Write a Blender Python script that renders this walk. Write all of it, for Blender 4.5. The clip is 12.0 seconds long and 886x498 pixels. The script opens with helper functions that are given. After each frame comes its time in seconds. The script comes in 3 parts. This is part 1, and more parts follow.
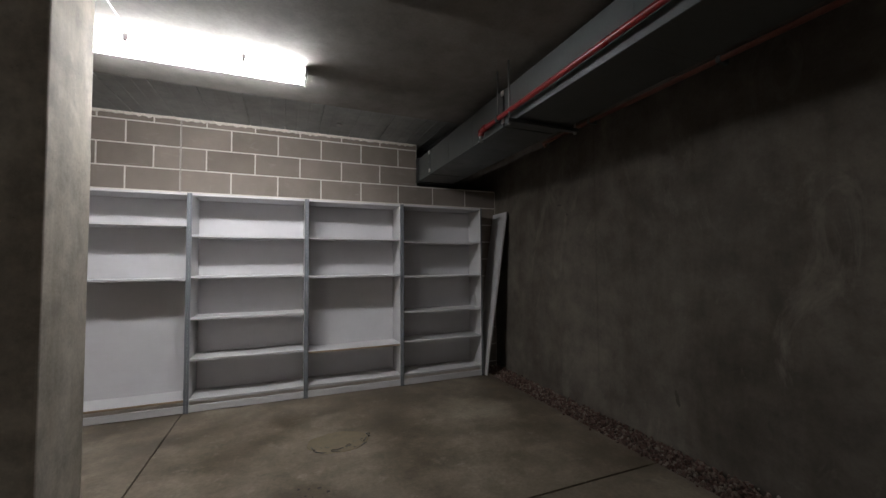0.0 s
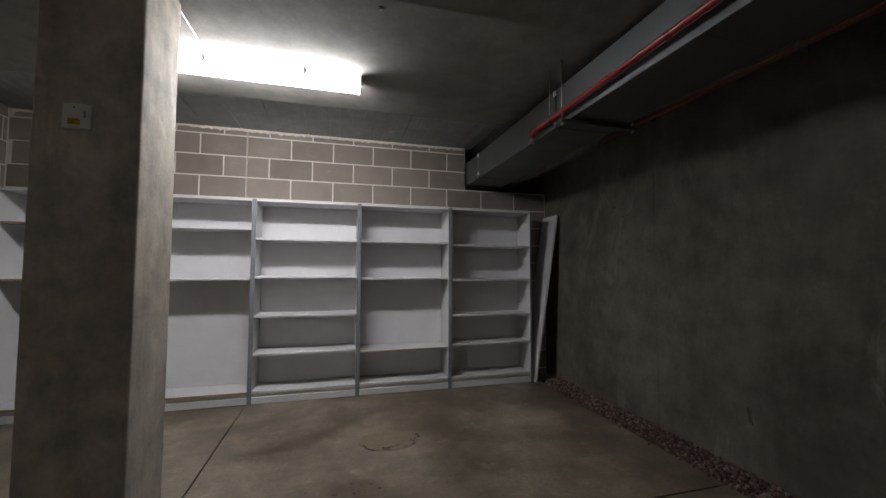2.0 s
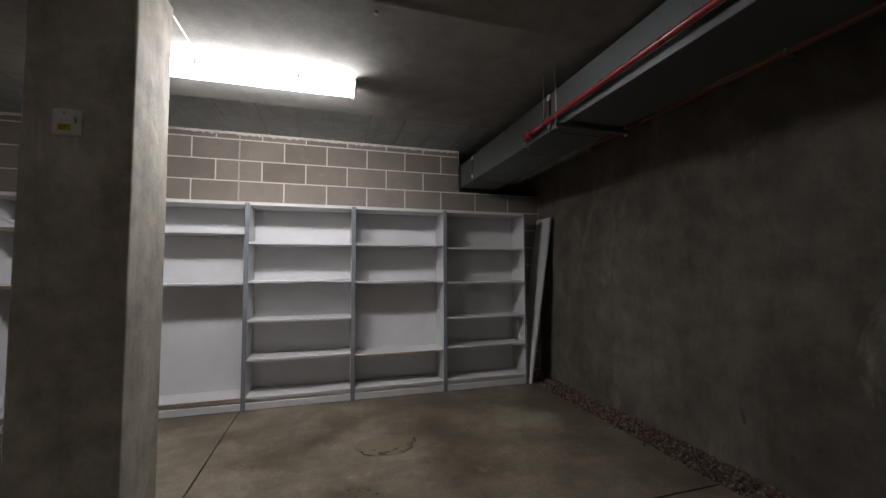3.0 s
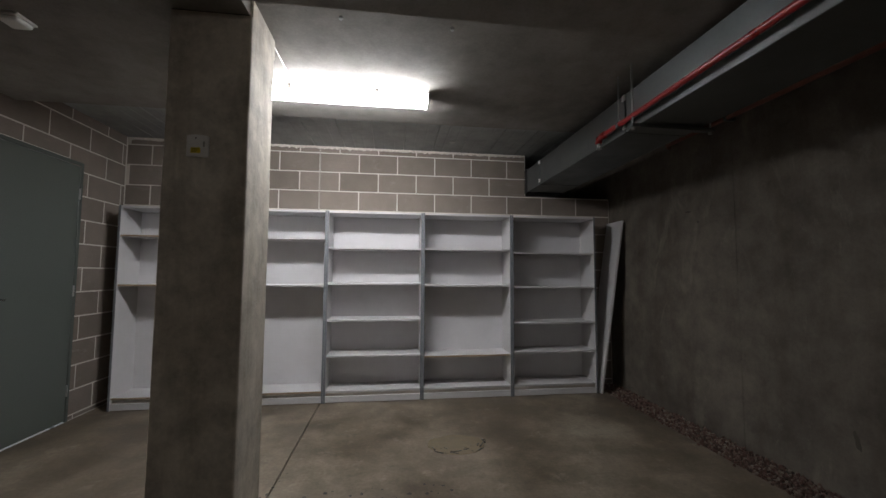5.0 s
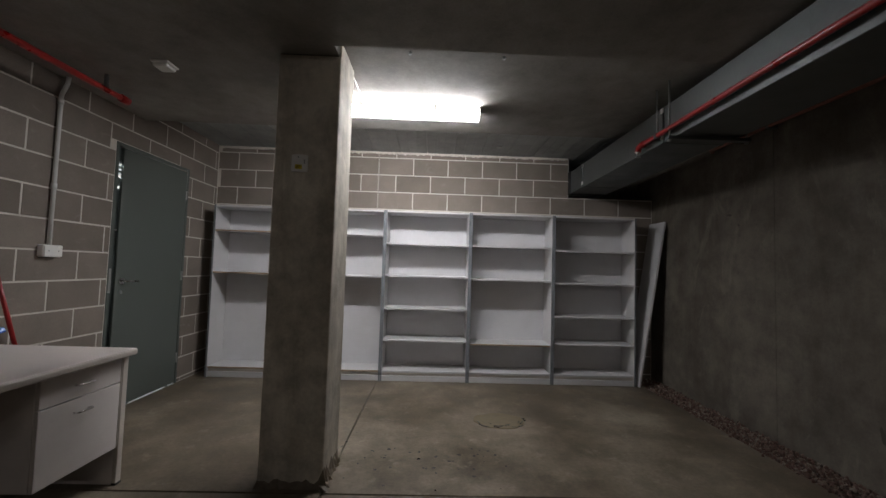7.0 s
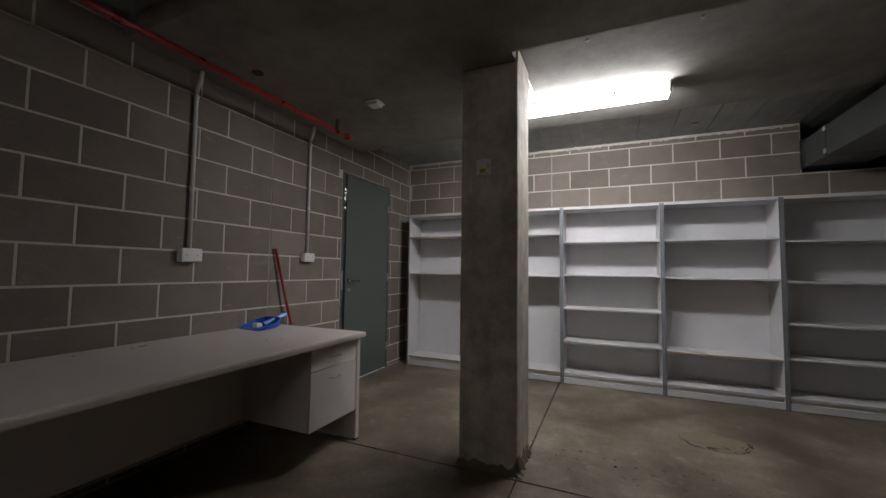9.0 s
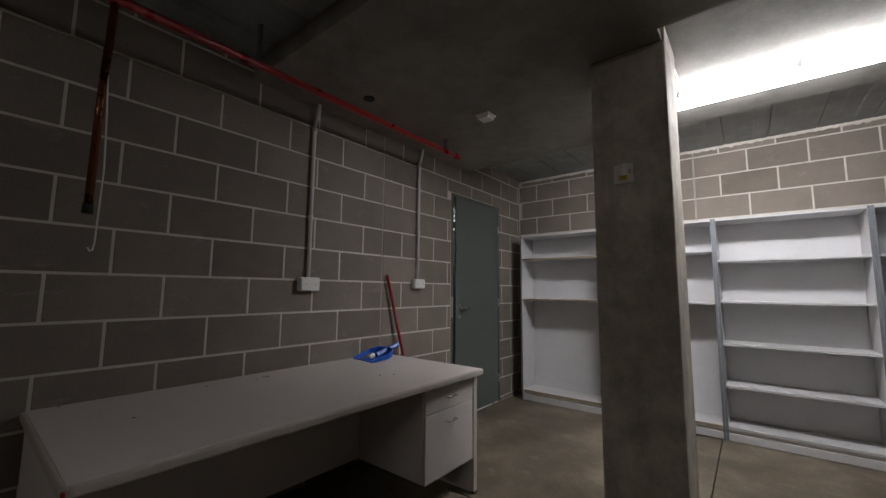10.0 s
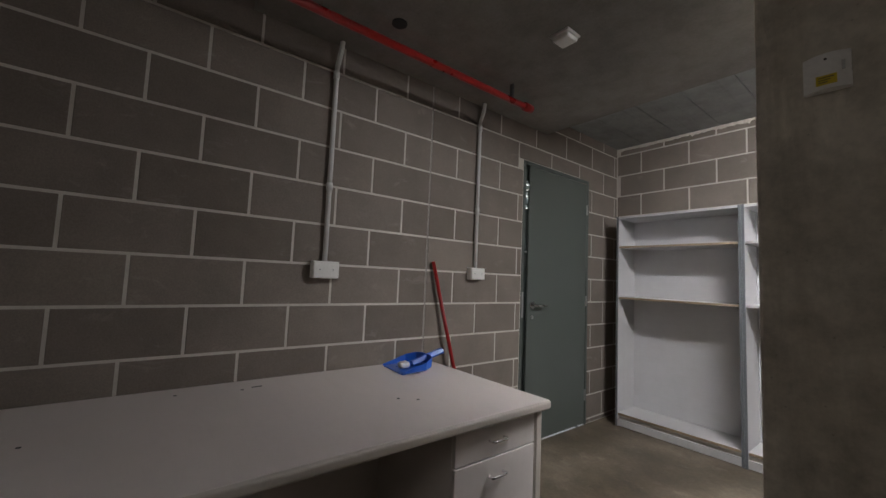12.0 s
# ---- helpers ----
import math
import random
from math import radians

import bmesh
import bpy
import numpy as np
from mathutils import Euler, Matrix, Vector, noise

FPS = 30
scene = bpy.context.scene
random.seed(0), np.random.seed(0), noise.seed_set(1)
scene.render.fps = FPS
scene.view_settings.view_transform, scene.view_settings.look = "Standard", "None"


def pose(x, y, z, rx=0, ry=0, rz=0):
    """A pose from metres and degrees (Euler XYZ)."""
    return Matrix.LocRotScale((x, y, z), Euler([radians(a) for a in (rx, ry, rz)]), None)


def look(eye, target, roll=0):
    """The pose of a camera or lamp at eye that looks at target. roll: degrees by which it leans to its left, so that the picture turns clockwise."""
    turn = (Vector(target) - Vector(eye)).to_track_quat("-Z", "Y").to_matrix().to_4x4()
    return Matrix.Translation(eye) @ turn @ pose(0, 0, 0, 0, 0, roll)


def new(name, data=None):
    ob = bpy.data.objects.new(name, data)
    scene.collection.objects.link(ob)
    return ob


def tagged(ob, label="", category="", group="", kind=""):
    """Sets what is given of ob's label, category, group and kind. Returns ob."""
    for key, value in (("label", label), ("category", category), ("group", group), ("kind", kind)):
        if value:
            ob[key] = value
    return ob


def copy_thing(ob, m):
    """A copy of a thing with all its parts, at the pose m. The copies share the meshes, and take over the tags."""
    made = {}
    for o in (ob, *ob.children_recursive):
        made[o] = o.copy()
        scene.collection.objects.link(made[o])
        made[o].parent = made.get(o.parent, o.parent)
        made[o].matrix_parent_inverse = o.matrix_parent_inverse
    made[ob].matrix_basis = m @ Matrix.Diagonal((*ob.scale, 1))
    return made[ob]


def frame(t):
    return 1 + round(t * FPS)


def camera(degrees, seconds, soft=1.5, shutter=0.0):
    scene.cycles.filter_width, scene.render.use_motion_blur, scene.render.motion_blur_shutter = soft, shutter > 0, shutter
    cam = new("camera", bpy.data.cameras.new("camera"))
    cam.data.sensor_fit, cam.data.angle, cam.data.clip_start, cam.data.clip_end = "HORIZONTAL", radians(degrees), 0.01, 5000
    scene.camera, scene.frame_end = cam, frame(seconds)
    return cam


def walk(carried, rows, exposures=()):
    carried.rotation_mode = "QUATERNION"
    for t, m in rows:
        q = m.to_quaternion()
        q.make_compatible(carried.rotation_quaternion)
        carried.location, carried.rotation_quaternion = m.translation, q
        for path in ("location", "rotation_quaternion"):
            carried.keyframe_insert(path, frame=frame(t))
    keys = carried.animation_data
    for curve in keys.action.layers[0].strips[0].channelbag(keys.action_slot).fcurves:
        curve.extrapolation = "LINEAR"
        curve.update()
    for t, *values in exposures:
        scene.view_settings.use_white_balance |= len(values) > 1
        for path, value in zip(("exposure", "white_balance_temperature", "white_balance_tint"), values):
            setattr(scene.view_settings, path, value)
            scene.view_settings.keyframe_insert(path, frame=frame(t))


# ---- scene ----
cam = camera(98.1, 12.0)
PATH = [
    (0, (-0.125, 0.025, 1.197), (0.625, 1.878, 1.277), -0.4),
    (0.5, (-0.113, 0.0, 1.206), (0.605, 1.866, 1.258), -0.5),
    (1, (-0.137, 0.006, 1.175), (0.481, 1.907, 1.255), -0.9),
    (1.5, (-0.158, 0.023, 1.179), (0.372, 1.95, 1.26), -0.4),
    (2, (-0.153, 0.029, 1.187), (0.372, 1.956, 1.29), 0.2),
    (2.5, (-0.162, 0.034, 1.199), (0.413, 1.947, 1.31), -0.2),
    (4.5, (-0.212, 0.025, 1.206), (0.132, 1.992, 1.322), -0.0),
    (5, (-0.262, -0.013, 1.2), (0.0, 1.965, 1.332), 0.3),
    (5.5, (-0.349, -0.101, 1.202), (-0.038, 1.874, 1.268), 0.8),
    (6, (-0.388, -0.198, 1.19), (-0.086, 1.778, 1.258), -0.2),
    (6.5, (-0.375, -0.282, 1.197), (-0.232, 1.71, 1.302), 0.8),
    (8.3, (-0.322, -0.47, 1.142), (-0.533, 1.517, 1.233), 0.5),
    (8.5, (-0.351, -0.442, 1.125), (-0.73, 1.52, 1.23), 0.3),
    (9, (-0.432, -0.416, 1.136), (-1.222, 1.417, 1.248), 0.7),
    (9.5, (-0.562, -0.313, 1.157), (-1.688, 1.333, 1.316), 0.8),
    (10, (-0.664, -0.212, 1.184), (-1.902, 1.345, 1.396), 0.5),
    (10.5, (-0.74, -0.087, 1.166), (-2.154, 1.32, 1.311), 0.1),
    (11, (-0.764, 0.111, 1.18), (-2.277, 1.412, 1.313), 1.9),
    (11.5, (-0.842, 0.264, 1.176), (-2.419, 1.487, 1.297), 1.4),
    (12, (-0.966, 0.435, 1.196), (-2.534, 1.666, 1.347), 2.4),
]
walk(cam, [(t, look(eye, target, roll)) for t, eye, target, roll in PATH], [(0, -0.26), (6.5, -0.2), (8.5, -0.2), (9.5, -0.28), (10.5, 0.04), (12, 0.26)])

# ---- world and light ----
world = bpy.data.worlds.new("world")
scene.world = world
world.use_nodes = True
world.node_tree.nodes["Background"].inputs[0].default_value = (0.5, 0.55, 0.6, 1)
world.node_tree.nodes["Background"].inputs[1].default_value = 0.02
TUBE_GLOW = 74.0       # strength of the fluorescent diffuser
FILL_GLOW = 25.0        # strength of the unseen fill light added behind the view
CORRIDOR_GLOW = 1200.0  # strength of the tube behind the door


# ---- materials ----
def shader(name, rough=0.6, metal=0.0):
    m = bpy.data.materials.new(name)
    m.use_nodes = True
    b = m.node_tree.nodes["Principled BSDF"]
    b.inputs["Roughness"].default_value = rough
    b.inputs["Metallic"].default_value = metal
    return m, m.node_tree, b


def add(nt, kind, **values):
    n = nt.nodes.new(kind)
    for k, v in values.items():
        n.inputs[k.replace("_", " ")].default_value = v
    return n


def noise_tex(nt, vec, scale, detail=6.0, rough=0.6, distort=0.0):
    n = add(nt, "ShaderNodeTexNoise", Scale=scale, Detail=detail, Roughness=rough, Distortion=distort)
    nt.links.new(vec, n.inputs["Vector"])
    return n.outputs["Fac"]


def ramp(nt, fac, stops):
    n = nt.nodes.new("ShaderNodeValToRGB")
    el = n.color_ramp.elements
    while len(el) < len(stops):
        el.new(0.5)
    for e, (p, c) in zip(el, stops):
        e.position = p
        e.color = (*c, 1) if len(c) == 3 else c
    nt.links.new(fac, n.inputs[0])
    return n.outputs[0]


def mix(nt, a, b, fac, mode="MIX"):
    n = nt.nodes.new("ShaderNodeMix")
    n.data_type, n.blend_type = "RGBA", mode
    for value, sock in ((fac, n.inputs[0]), (a, n.inputs[6]), (b, n.inputs[7])):
        if isinstance(value, (int, float)):
            sock.default_value = value
        elif isinstance(value, tuple):
            sock.default_value = (*value, 1)
        else:
            nt.links.new(value, sock)
    return n.outputs[2]


def grey(v):
    return (v, v, v)


def coords(nt, stretch=(1, 1, 1)):
    g = nt.nodes.new("ShaderNodeNewGeometry")
    mp = nt.nodes.new("ShaderNodeMapping")
    mp.inputs["Scale"].default_value = stretch
    nt.links.new(g.outputs["Position"], mp.inputs["Vector"])
    return mp.outputs[0]


def bump(nt, b, height, strength, dist=0.005):
    n = add(nt, "ShaderNodeBump", Strength=strength, Distance=dist)
    nt.links.new(height, n.inputs["Height"])
    nt.links.new(n.outputs[0], b.inputs["Normal"])


def plain(name, col, rough=0.5, metal=0.0, vary=0.12, scale=6.0, grain=90.0, strength=0.08, spread=0.15):
    """Painted, plastic or metal surface with soft blotches, fine grain and uneven gloss."""
    m, nt, b = shader(name, rough, metal)
    v = coords(nt)
    big, fine = noise_tex(nt, v, scale, 5), noise_tex(nt, v, grain, 3)
    c = mix(nt, tuple(x * (1 - vary) for x in col), tuple(min(1, x * (1 + vary)) for x in col), big)
    c = mix(nt, c, ramp(nt, fine, [(0.3, grey(0.82)), (0.6, grey(1.0))]), 0.35, "MULTIPLY")
    nt.links.new(c, b.inputs["Base Color"])
    r = ramp(nt, big, [(0.25, grey(max(0, rough - spread))), (0.75, grey(min(1, rough + spread)))])
    nt.links.new(r, b.inputs["Roughness"])
    bump(nt, b, fine, strength, 0.002)
    return m


def concrete(name, dark, light, streak=0.0, rough=0.85, marks=0.5):
    """Cast concrete: cloudy tone, run-down streaks, pits and pale lime blooms."""
    m, nt, b = shader(name, rough)
    v = coords(nt)
    cloud = noise_tex(nt, v, 1.3, 8, 0.62, 0.4)
    mid = noise_tex(nt, v, 7.0, 8, 0.65)
    fine = noise_tex(nt, v, 70.0, 4, 0.6)
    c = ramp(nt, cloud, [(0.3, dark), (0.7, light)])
    c = mix(nt, c, ramp(nt, mid, [(0.32, grey(0.62)), (0.6, grey(1.08))]), marks, "MULTIPLY")
    c = mix(nt, c, ramp(nt, fine, [(0.3, grey(0.75)), (0.65, grey(1.05))]), 0.4, "MULTIPLY")
    if streak:
        s = noise_tex(nt, coords(nt, (2.6, 2.6, 0.45)), 1.0, 8, 0.66, 0.3)
        c = mix(nt, c, ramp(nt, s, [(0.35, (0.55, 0.52, 0.46)), (0.55, (1, 1, 1))]), streak, "MULTIPLY")
        s2 = noise_tex(nt, coords(nt, (2.1, 2.1, 0.9)), 1.6, 8, 0.7, 1.0)
        c = mix(nt, c, tuple(min(1, x * 1.35) for x in light), ramp(nt, s2, [(0.58, grey(0)), (0.72, grey(0.55))]))
    vor = add(nt, "ShaderNodeTexVoronoi", Scale=26.0)
    nt.links.new(v, vor.inputs["Vector"])
    pits = ramp(nt, vor.outputs["Distance"], [(0.03, grey(0.35)), (0.09, grey(1.0))])
    c = mix(nt, c, pits, 0.4, "MULTIPLY")
    nt.links.new(c, b.inputs["Base Color"])
    h = mix(nt, mid, fine, 0.4)
    h = mix(nt, h, pits, 0.35, "MULTIPLY")
    bump(nt, b, h, 0.35, 0.006)
    return m


def floor_concrete():
    """Trowelled slab: brown stains, pale worn paths, damp sheen and black drips."""
    m, nt, b = shader("floor_concrete", 0.5)
    v = coords(nt)
    cloud = noise_tex(nt, v, 1.1, 9, 0.62, 0.1)
    c = ramp(nt, cloud, [(0.3, (0.096, 0.076, 0.054)), (0.48, (0.172, 0.142, 0.106)), (0.66, (0.285, 0.245, 0.192))])
    blot = noise_tex(nt, v, 2.6, 8, 0.66, 0.15)
    c = mix(nt, c, ramp(nt, blot, [(0.36, (0.42, 0.36, 0.29)), (0.58, (1.12, 1.1, 1.07))]), 0.8, "MULTIPLY")
    fine = noise_tex(nt, v, 45.0, 5, 0.65)
    c = mix(nt, c, ramp(nt, fine, [(0.3, grey(0.72)), (0.62, grey(1.06))]), 0.75, "MULTIPLY")
    pale = noise_tex(nt, v, 6.5, 7, 0.7, 0.3)
    c = mix(nt, c, (0.42, 0.38, 0.31), ramp(nt, pale, [(0.58, grey(0)), (0.76, grey(0.42))]))
    nt.links.new(c, b.inputs["Base Color"])
    nt.links.new(ramp(nt, blot, [(0.3, grey(0.36)), (0.7, grey(0.68))]), b.inputs["Roughness"])
    bump(nt, b, mix(nt, blot, fine, 0.35), 0.22, 0.006)
    return m


def block_mat():
    """Concrete block, brown-grey, each a little different."""
    m, nt, b = shader("concrete_block", 0.88)
    v = coords(nt)
    info = nt.nodes.new("ShaderNodeObjectInfo")
    c = ramp(nt, info.outputs["Random"], [(0.0, (0.195, 0.162, 0.136)), (0.5, (0.232, 0.195, 0.166)), (1.0, (0.265, 0.224, 0.19))])
    mid, fine = noise_tex(nt, v, 4.0, 6, 0.6), noise_tex(nt, v, 160.0, 3, 0.7)
    c = mix(nt, c, ramp(nt, mid, [(0.3, grey(0.78)), (0.7, grey(1.1))]), 0.7, "MULTIPLY")
    c = mix(nt, c, ramp(nt, fine, [(0.3, grey(0.7)), (0.65, grey(1.1))]), 0.55, "MULTIPLY")
    smear = noise_tex(nt, coords(nt, (1, 1, 2.2)), 5.5, 8, 0.72, 0.6)
    c = mix(nt, c, (0.48, 0.44, 0.39), ramp(nt, smear, [(0.58, grey(0)), (0.78, grey(0.4))]))
    nt.links.new(c, b.inputs["Base Color"])
    bump(nt, b, mix(nt, fine, smear, 0.3), 0.35, 0.003)
    return m


def pebble_mat():
    m, nt, b = shader("pebble", 0.8)
    g = nt.nodes.new("ShaderNodeNewGeometry")
    c = ramp(nt, g.outputs["Random Per Island"], [(0.0, (0.055, 0.033, 0.026)), (0.35, (0.14, 0.075, 0.058)), (0.7, (0.18, 0.118, 0.095)), (1.0, (0.28, 0.24, 0.2))])
    n = noise_tex(nt, coords(nt), 60, 4)
    c = mix(nt, c, ramp(nt, n, [(0.3, grey(0.65)), (0.65, grey(1.1))]), 0.6, "MULTIPLY")
    nt.links.new(c, b.inputs["Base Color"])
    bump(nt, b, n, 0.3, 0.003)
    return m


def glow(name, col, strength):
    m, nt, b = shader(name, 0.4)
    b.inputs["Base Color"].default_value = (0.8, 0.8, 0.8, 1)
    b.inputs["Emission Color"].default_value = (*col, 1)
    b.inputs["Emission Strength"].default_value = strength
    return m


def laminate(name, col):
    """Melamine board, scuffed and dusty."""
    m, nt, b = shader(name, 0.45)
    v = coords(nt)
    dust = noise_tex(nt, v, 5.0, 7, 0.65)
    scuff = noise_tex(nt, coords(nt, (1.0, 6.0, 9.0)), 3.0, 6, 0.7, 0.5)
    c = mix(nt, tuple(x * 0.93 for x in col), col, ramp(nt, dust, [(0.3, grey(0)), (0.6, grey(1))]))
    c = mix(nt, c, ramp(nt, scuff, [(0.3, (0.72, 0.7, 0.66)), (0.5, (1, 1, 1))]), 0.10, "MULTIPLY")
    nt.links.new(c, b.inputs["Base Color"])
    nt.links.new(ramp(nt, dust, [(0.3, grey(0.35)), (0.7, grey(0.6))]), b.inputs["Roughness"])
    bump(nt, b, noise_tex(nt, v, 120, 2), 0.04, 0.001)
    return m


M_FLOOR = floor_concrete()
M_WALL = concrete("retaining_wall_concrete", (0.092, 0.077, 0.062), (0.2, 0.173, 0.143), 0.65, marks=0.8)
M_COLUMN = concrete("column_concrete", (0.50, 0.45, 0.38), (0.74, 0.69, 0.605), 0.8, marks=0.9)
M_SOFFIT = concrete("soffit_concrete", (0.20, 0.186, 0.168), (0.315, 0.295, 0.27), 0.0)
M_BLOCK = block_mat()
M_MORTAR = plain("mortar", (0.63, 0.585, 0.525), 0.9, vary=0.2, scale=12, strength=0.3)
M_SEALANT = plain("sealant", (0.30, 0.27, 0.245), 0.7, vary=0.1)
M_DECK = plain("galvanised_deck", (0.31, 0.32, 0.317), 0.5, 0.35, vary=0.6, scale=7.0, grain=30)
M_GALV = plain("galvanised_steel", (0.15, 0.16, 0.16), 0.45, 0.7, vary=0.25, scale=5, grain=40)
M_RED = plain("red_paint", (0.30, 0.011, 0.010), 0.30, vary=0.06, spread=0.05)
M_RUST = plain("rusty_red_pipe", (0.20, 0.07, 0.045), 0.5, vary=0.4, scale=14)
M_COPPER = plain("copper", (0.15, 0.05, 0.025), 0.3, 0.8, vary=0.4, scale=10)
M_WHITE = laminate("white_melamine", (0.60, 0.59, 0.595))
M_BACK = laminate("white_hardboard", (0.63, 0.62, 0.635))
M_EDGE = plain("grey_edge_strip", (0.17, 0.18, 0.195), 0.5, vary=0.1)
M_CHIP = plain("raw_chipboard", (0.36, 0.275, 0.185), 0.85, vary=0.25, scale=30, grain=220, strength=0.3)
M_DESKTOP = laminate("grey_laminate", (0.73, 0.66, 0.63))
M_DESKEDGE = plain("beige_edging", (0.56, 0.505, 0.455), 0.5, vary=0.1)
M_DESK = laminate("desk_panel", (0.67, 0.615, 0.59))
M_DOOR = plain("grey_green_paint", (0.105, 0.121, 0.108), 0.42, vary=0.14, scale=2.2, strength=0.05)
M_FRAME = plain("door_frame_paint", (0.085, 0.098, 0.09), 0.45, vary=0.12)
M_DOORLIGHT = plain("under_door_light", (0.8, 0.83, 0.88), 0.35, 0.6, vary=0.05)
M_CHROME = plain("chrome", (0.75, 0.75, 0.75), 0.18, 1.0, vary=0.05, strength=0.01, spread=0.05)
M_STEEL = plain("dull_steel", (0.42, 0.42, 0.41), 0.4, 0.8)
M_PLASTIC = plain("white_plastic", (0.83, 0.82, 0.79), 0.4, vary=0.05)
M_BOX = plain("gloss_white_plastic", (0.9, 0.895, 0.88), 0.3, vary=0.03)
M_CONDUIT = plain("grey_conduit", (0.74, 0.73, 0.71), 0.45, vary=0.08)
M_YELLOW = plain("yellow_label", (0.75, 0.58, 0.03), 0.6, vary=0.06)
M_PRINT = plain("dark_print", (0.05, 0.05, 0.05), 0.6)
M_BLUE = plain("blue_plastic", (0.015, 0.11, 0.55), 0.35, vary=0.08)
M_BLACK = plain("black_rubber", (0.018, 0.018, 0.018), 0.6)
M_OIL = plain("oil_drip", (0.018, 0.016, 0.014), 0.35, vary=0.2)
M_SCAR = plain("damp_scar", (0.07, 0.06, 0.048), 0.8, vary=0.3, scale=40)
M_PEBBLE = pebble_mat()
M_PATCH = plain("patch_mortar", (0.185, 0.15, 0.10), 0.8, vary=0.4, scale=22, grain=120, strength=0.4)
M_SOIL = plain("gravel_bed", (0.11, 0.08, 0.06), 0.95, vary=0.4, scale=20, strength=0.5)
M_LAMP = glow("fluorescent_diffuser", (0.96, 0.965, 0.99), TUBE_GLOW)
M_FILL = glow("unseen_fill_diffuser", (1.0, 0.955, 0.92), FILL_GLOW)
M_CORRIDOR = glow("corridor_tube", (0.82, 0.92, 1.0), CORRIDOR_GLOW)


# ---- mesh helpers ----
def box(bm, x0, x1, y0, y1, z0, z1, bevel=0.0, seg=1):
    r = bmesh.ops.create_cube(bm, size=1.0, matrix=Matrix.Translation(((x0 + x1) / 2, (y0 + y1) / 2, (z0 + z1) / 2)) @ Matrix.Diagonal((x1 - x0, y1 - y0, z1 - z0, 1)))
    if bevel:
        vs = set(r["verts"])
        edges = [e for e in bm.edges if e.verts[0] in vs and e.verts[1] in vs]
        bmesh.ops.bevel(bm, geom=edges, offset=bevel, segments=seg, affect="EDGES", profile=0.5)
    return bm


def boxed(*a, **k):
    return box(bmesh.new(), *a, **k)


def tube(bm, pts, r, sides=12, cap=True):
    """A round bar along a line of points."""
    pts = [Vector(p) for p in pts]
    rings = []
    side = None
    for i, p in enumerate(pts):
        d = (pts[min(i + 1, len(pts) - 1)] - pts[max(i - 1, 0)]).normalized()
        if side is None:
            side = d.orthogonal().normalized()
        side = (side - d * side.dot(d)).normalized()
        up = d.cross(side)
        rings.append([bm.verts.new(p + r * (math.cos(a) * side + math.sin(a) * up)) for a in (2 * math.pi * k / sides for k in range(sides))])
    for a, b in zip(rings, rings[1:]):
        for k in range(sides):
            f = bm.faces.new((a[k], a[(k + 1) % sides], b[(k + 1) % sides], b[k]))
            f.smooth = True
    if cap:
        bm.faces.new(rings[0][::-1])
        bm.faces.new(rings[-1])
    return bm


def tubed(pts, r, sides=12):
    return tube(bmesh.new(), pts, r, sides)


def profile(bm, pts, axis, a, b):
    """A closed outline in the plane across axis, drawn out from a to b."""
    def at(p, t):
        return {"x": (t, p[0], p[1]), "y": (p[0], t, p[1]), "z": (p[0], p[1], t)}[axis]
    lo, hi = [bm.verts.new(at(p, a)) for p in pts], [bm.verts.new(at(p, b)) for p in pts]
    n = len(pts)
    for k in range(n):
        bm.faces.new((lo[k], lo[(k + 1) % n], hi[(k + 1) % n], hi[k]))
    bm.faces.new(lo[::-1])
    bm.faces.new(hi)
    bmesh.ops.recalc_face_normals(bm, faces=bm.faces)
    return bm


def meshed(name, bm, material):
    bmesh.ops.recalc_face_normals(bm, faces=bm.faces)
    me = bpy.data.meshes.new(name)
    bm.to_mesh(me)
    bm.free()
    me.materials.append(material)
    return me


def part(name, bm, material, parent, label=""):
    ob = new(name, meshed(name, bm, material))
    ob.parent = parent
    return tagged(ob, label)


def thing(name, label, category, at=(0, 0, 0), group=""):
    ob = new(name)
    ob.empty_display_size = 0.05
    ob.location = at
    return tagged(ob, label, category, group)


def structure(name, bm, material, label, category):
    return tagged(new(name, meshed(name, bm, material)), label, category, kind="structure")


# ---- the setting ----
LX, RX, BY, FY = -2.845, 2.18, 4.05, -5.0     # left, right, back and front wall faces
SOF, HIGH, TOP, BACK, FRONT = 2.385, 2.468, 2.585, 2.53, 2.495   # soffit of the thick slab, its raised bay, underside of the deck far off, at the back wall and nearer
C0, C1, CY0, CY1 = -1.262, -0.912, 1.778, 2.115   # column faces
GRAVEL_X = 1.935                              # edge of the slab

# floor slab in bays, with sawn joints between them
bm = bmesh.new()
JX, JY = -0.908, 1.73
for x0, x1 in ((LX - 0.2, JX - 0.0042), (JX + 0.0042, GRAVEL_X)):
    for y0, y1 in ((FY, JY - 0.007), (JY + 0.007, BY)):
        box(bm, x0, x1, y0, y1, -0.12, 0.0)
structure("floor", bm, M_FLOOR, "stained brown-grey concrete floor slab with joints", "floor")
structure("ground", boxed(-5.2, RX + 0.2, FY - 0.2, BY + 1.6, -0.2, -0.03), M_SOIL, "dark earth bed under the slab", "ground")
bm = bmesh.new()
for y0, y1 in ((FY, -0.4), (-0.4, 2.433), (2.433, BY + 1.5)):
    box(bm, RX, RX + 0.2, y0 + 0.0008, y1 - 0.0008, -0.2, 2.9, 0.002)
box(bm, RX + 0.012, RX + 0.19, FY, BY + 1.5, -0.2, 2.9)
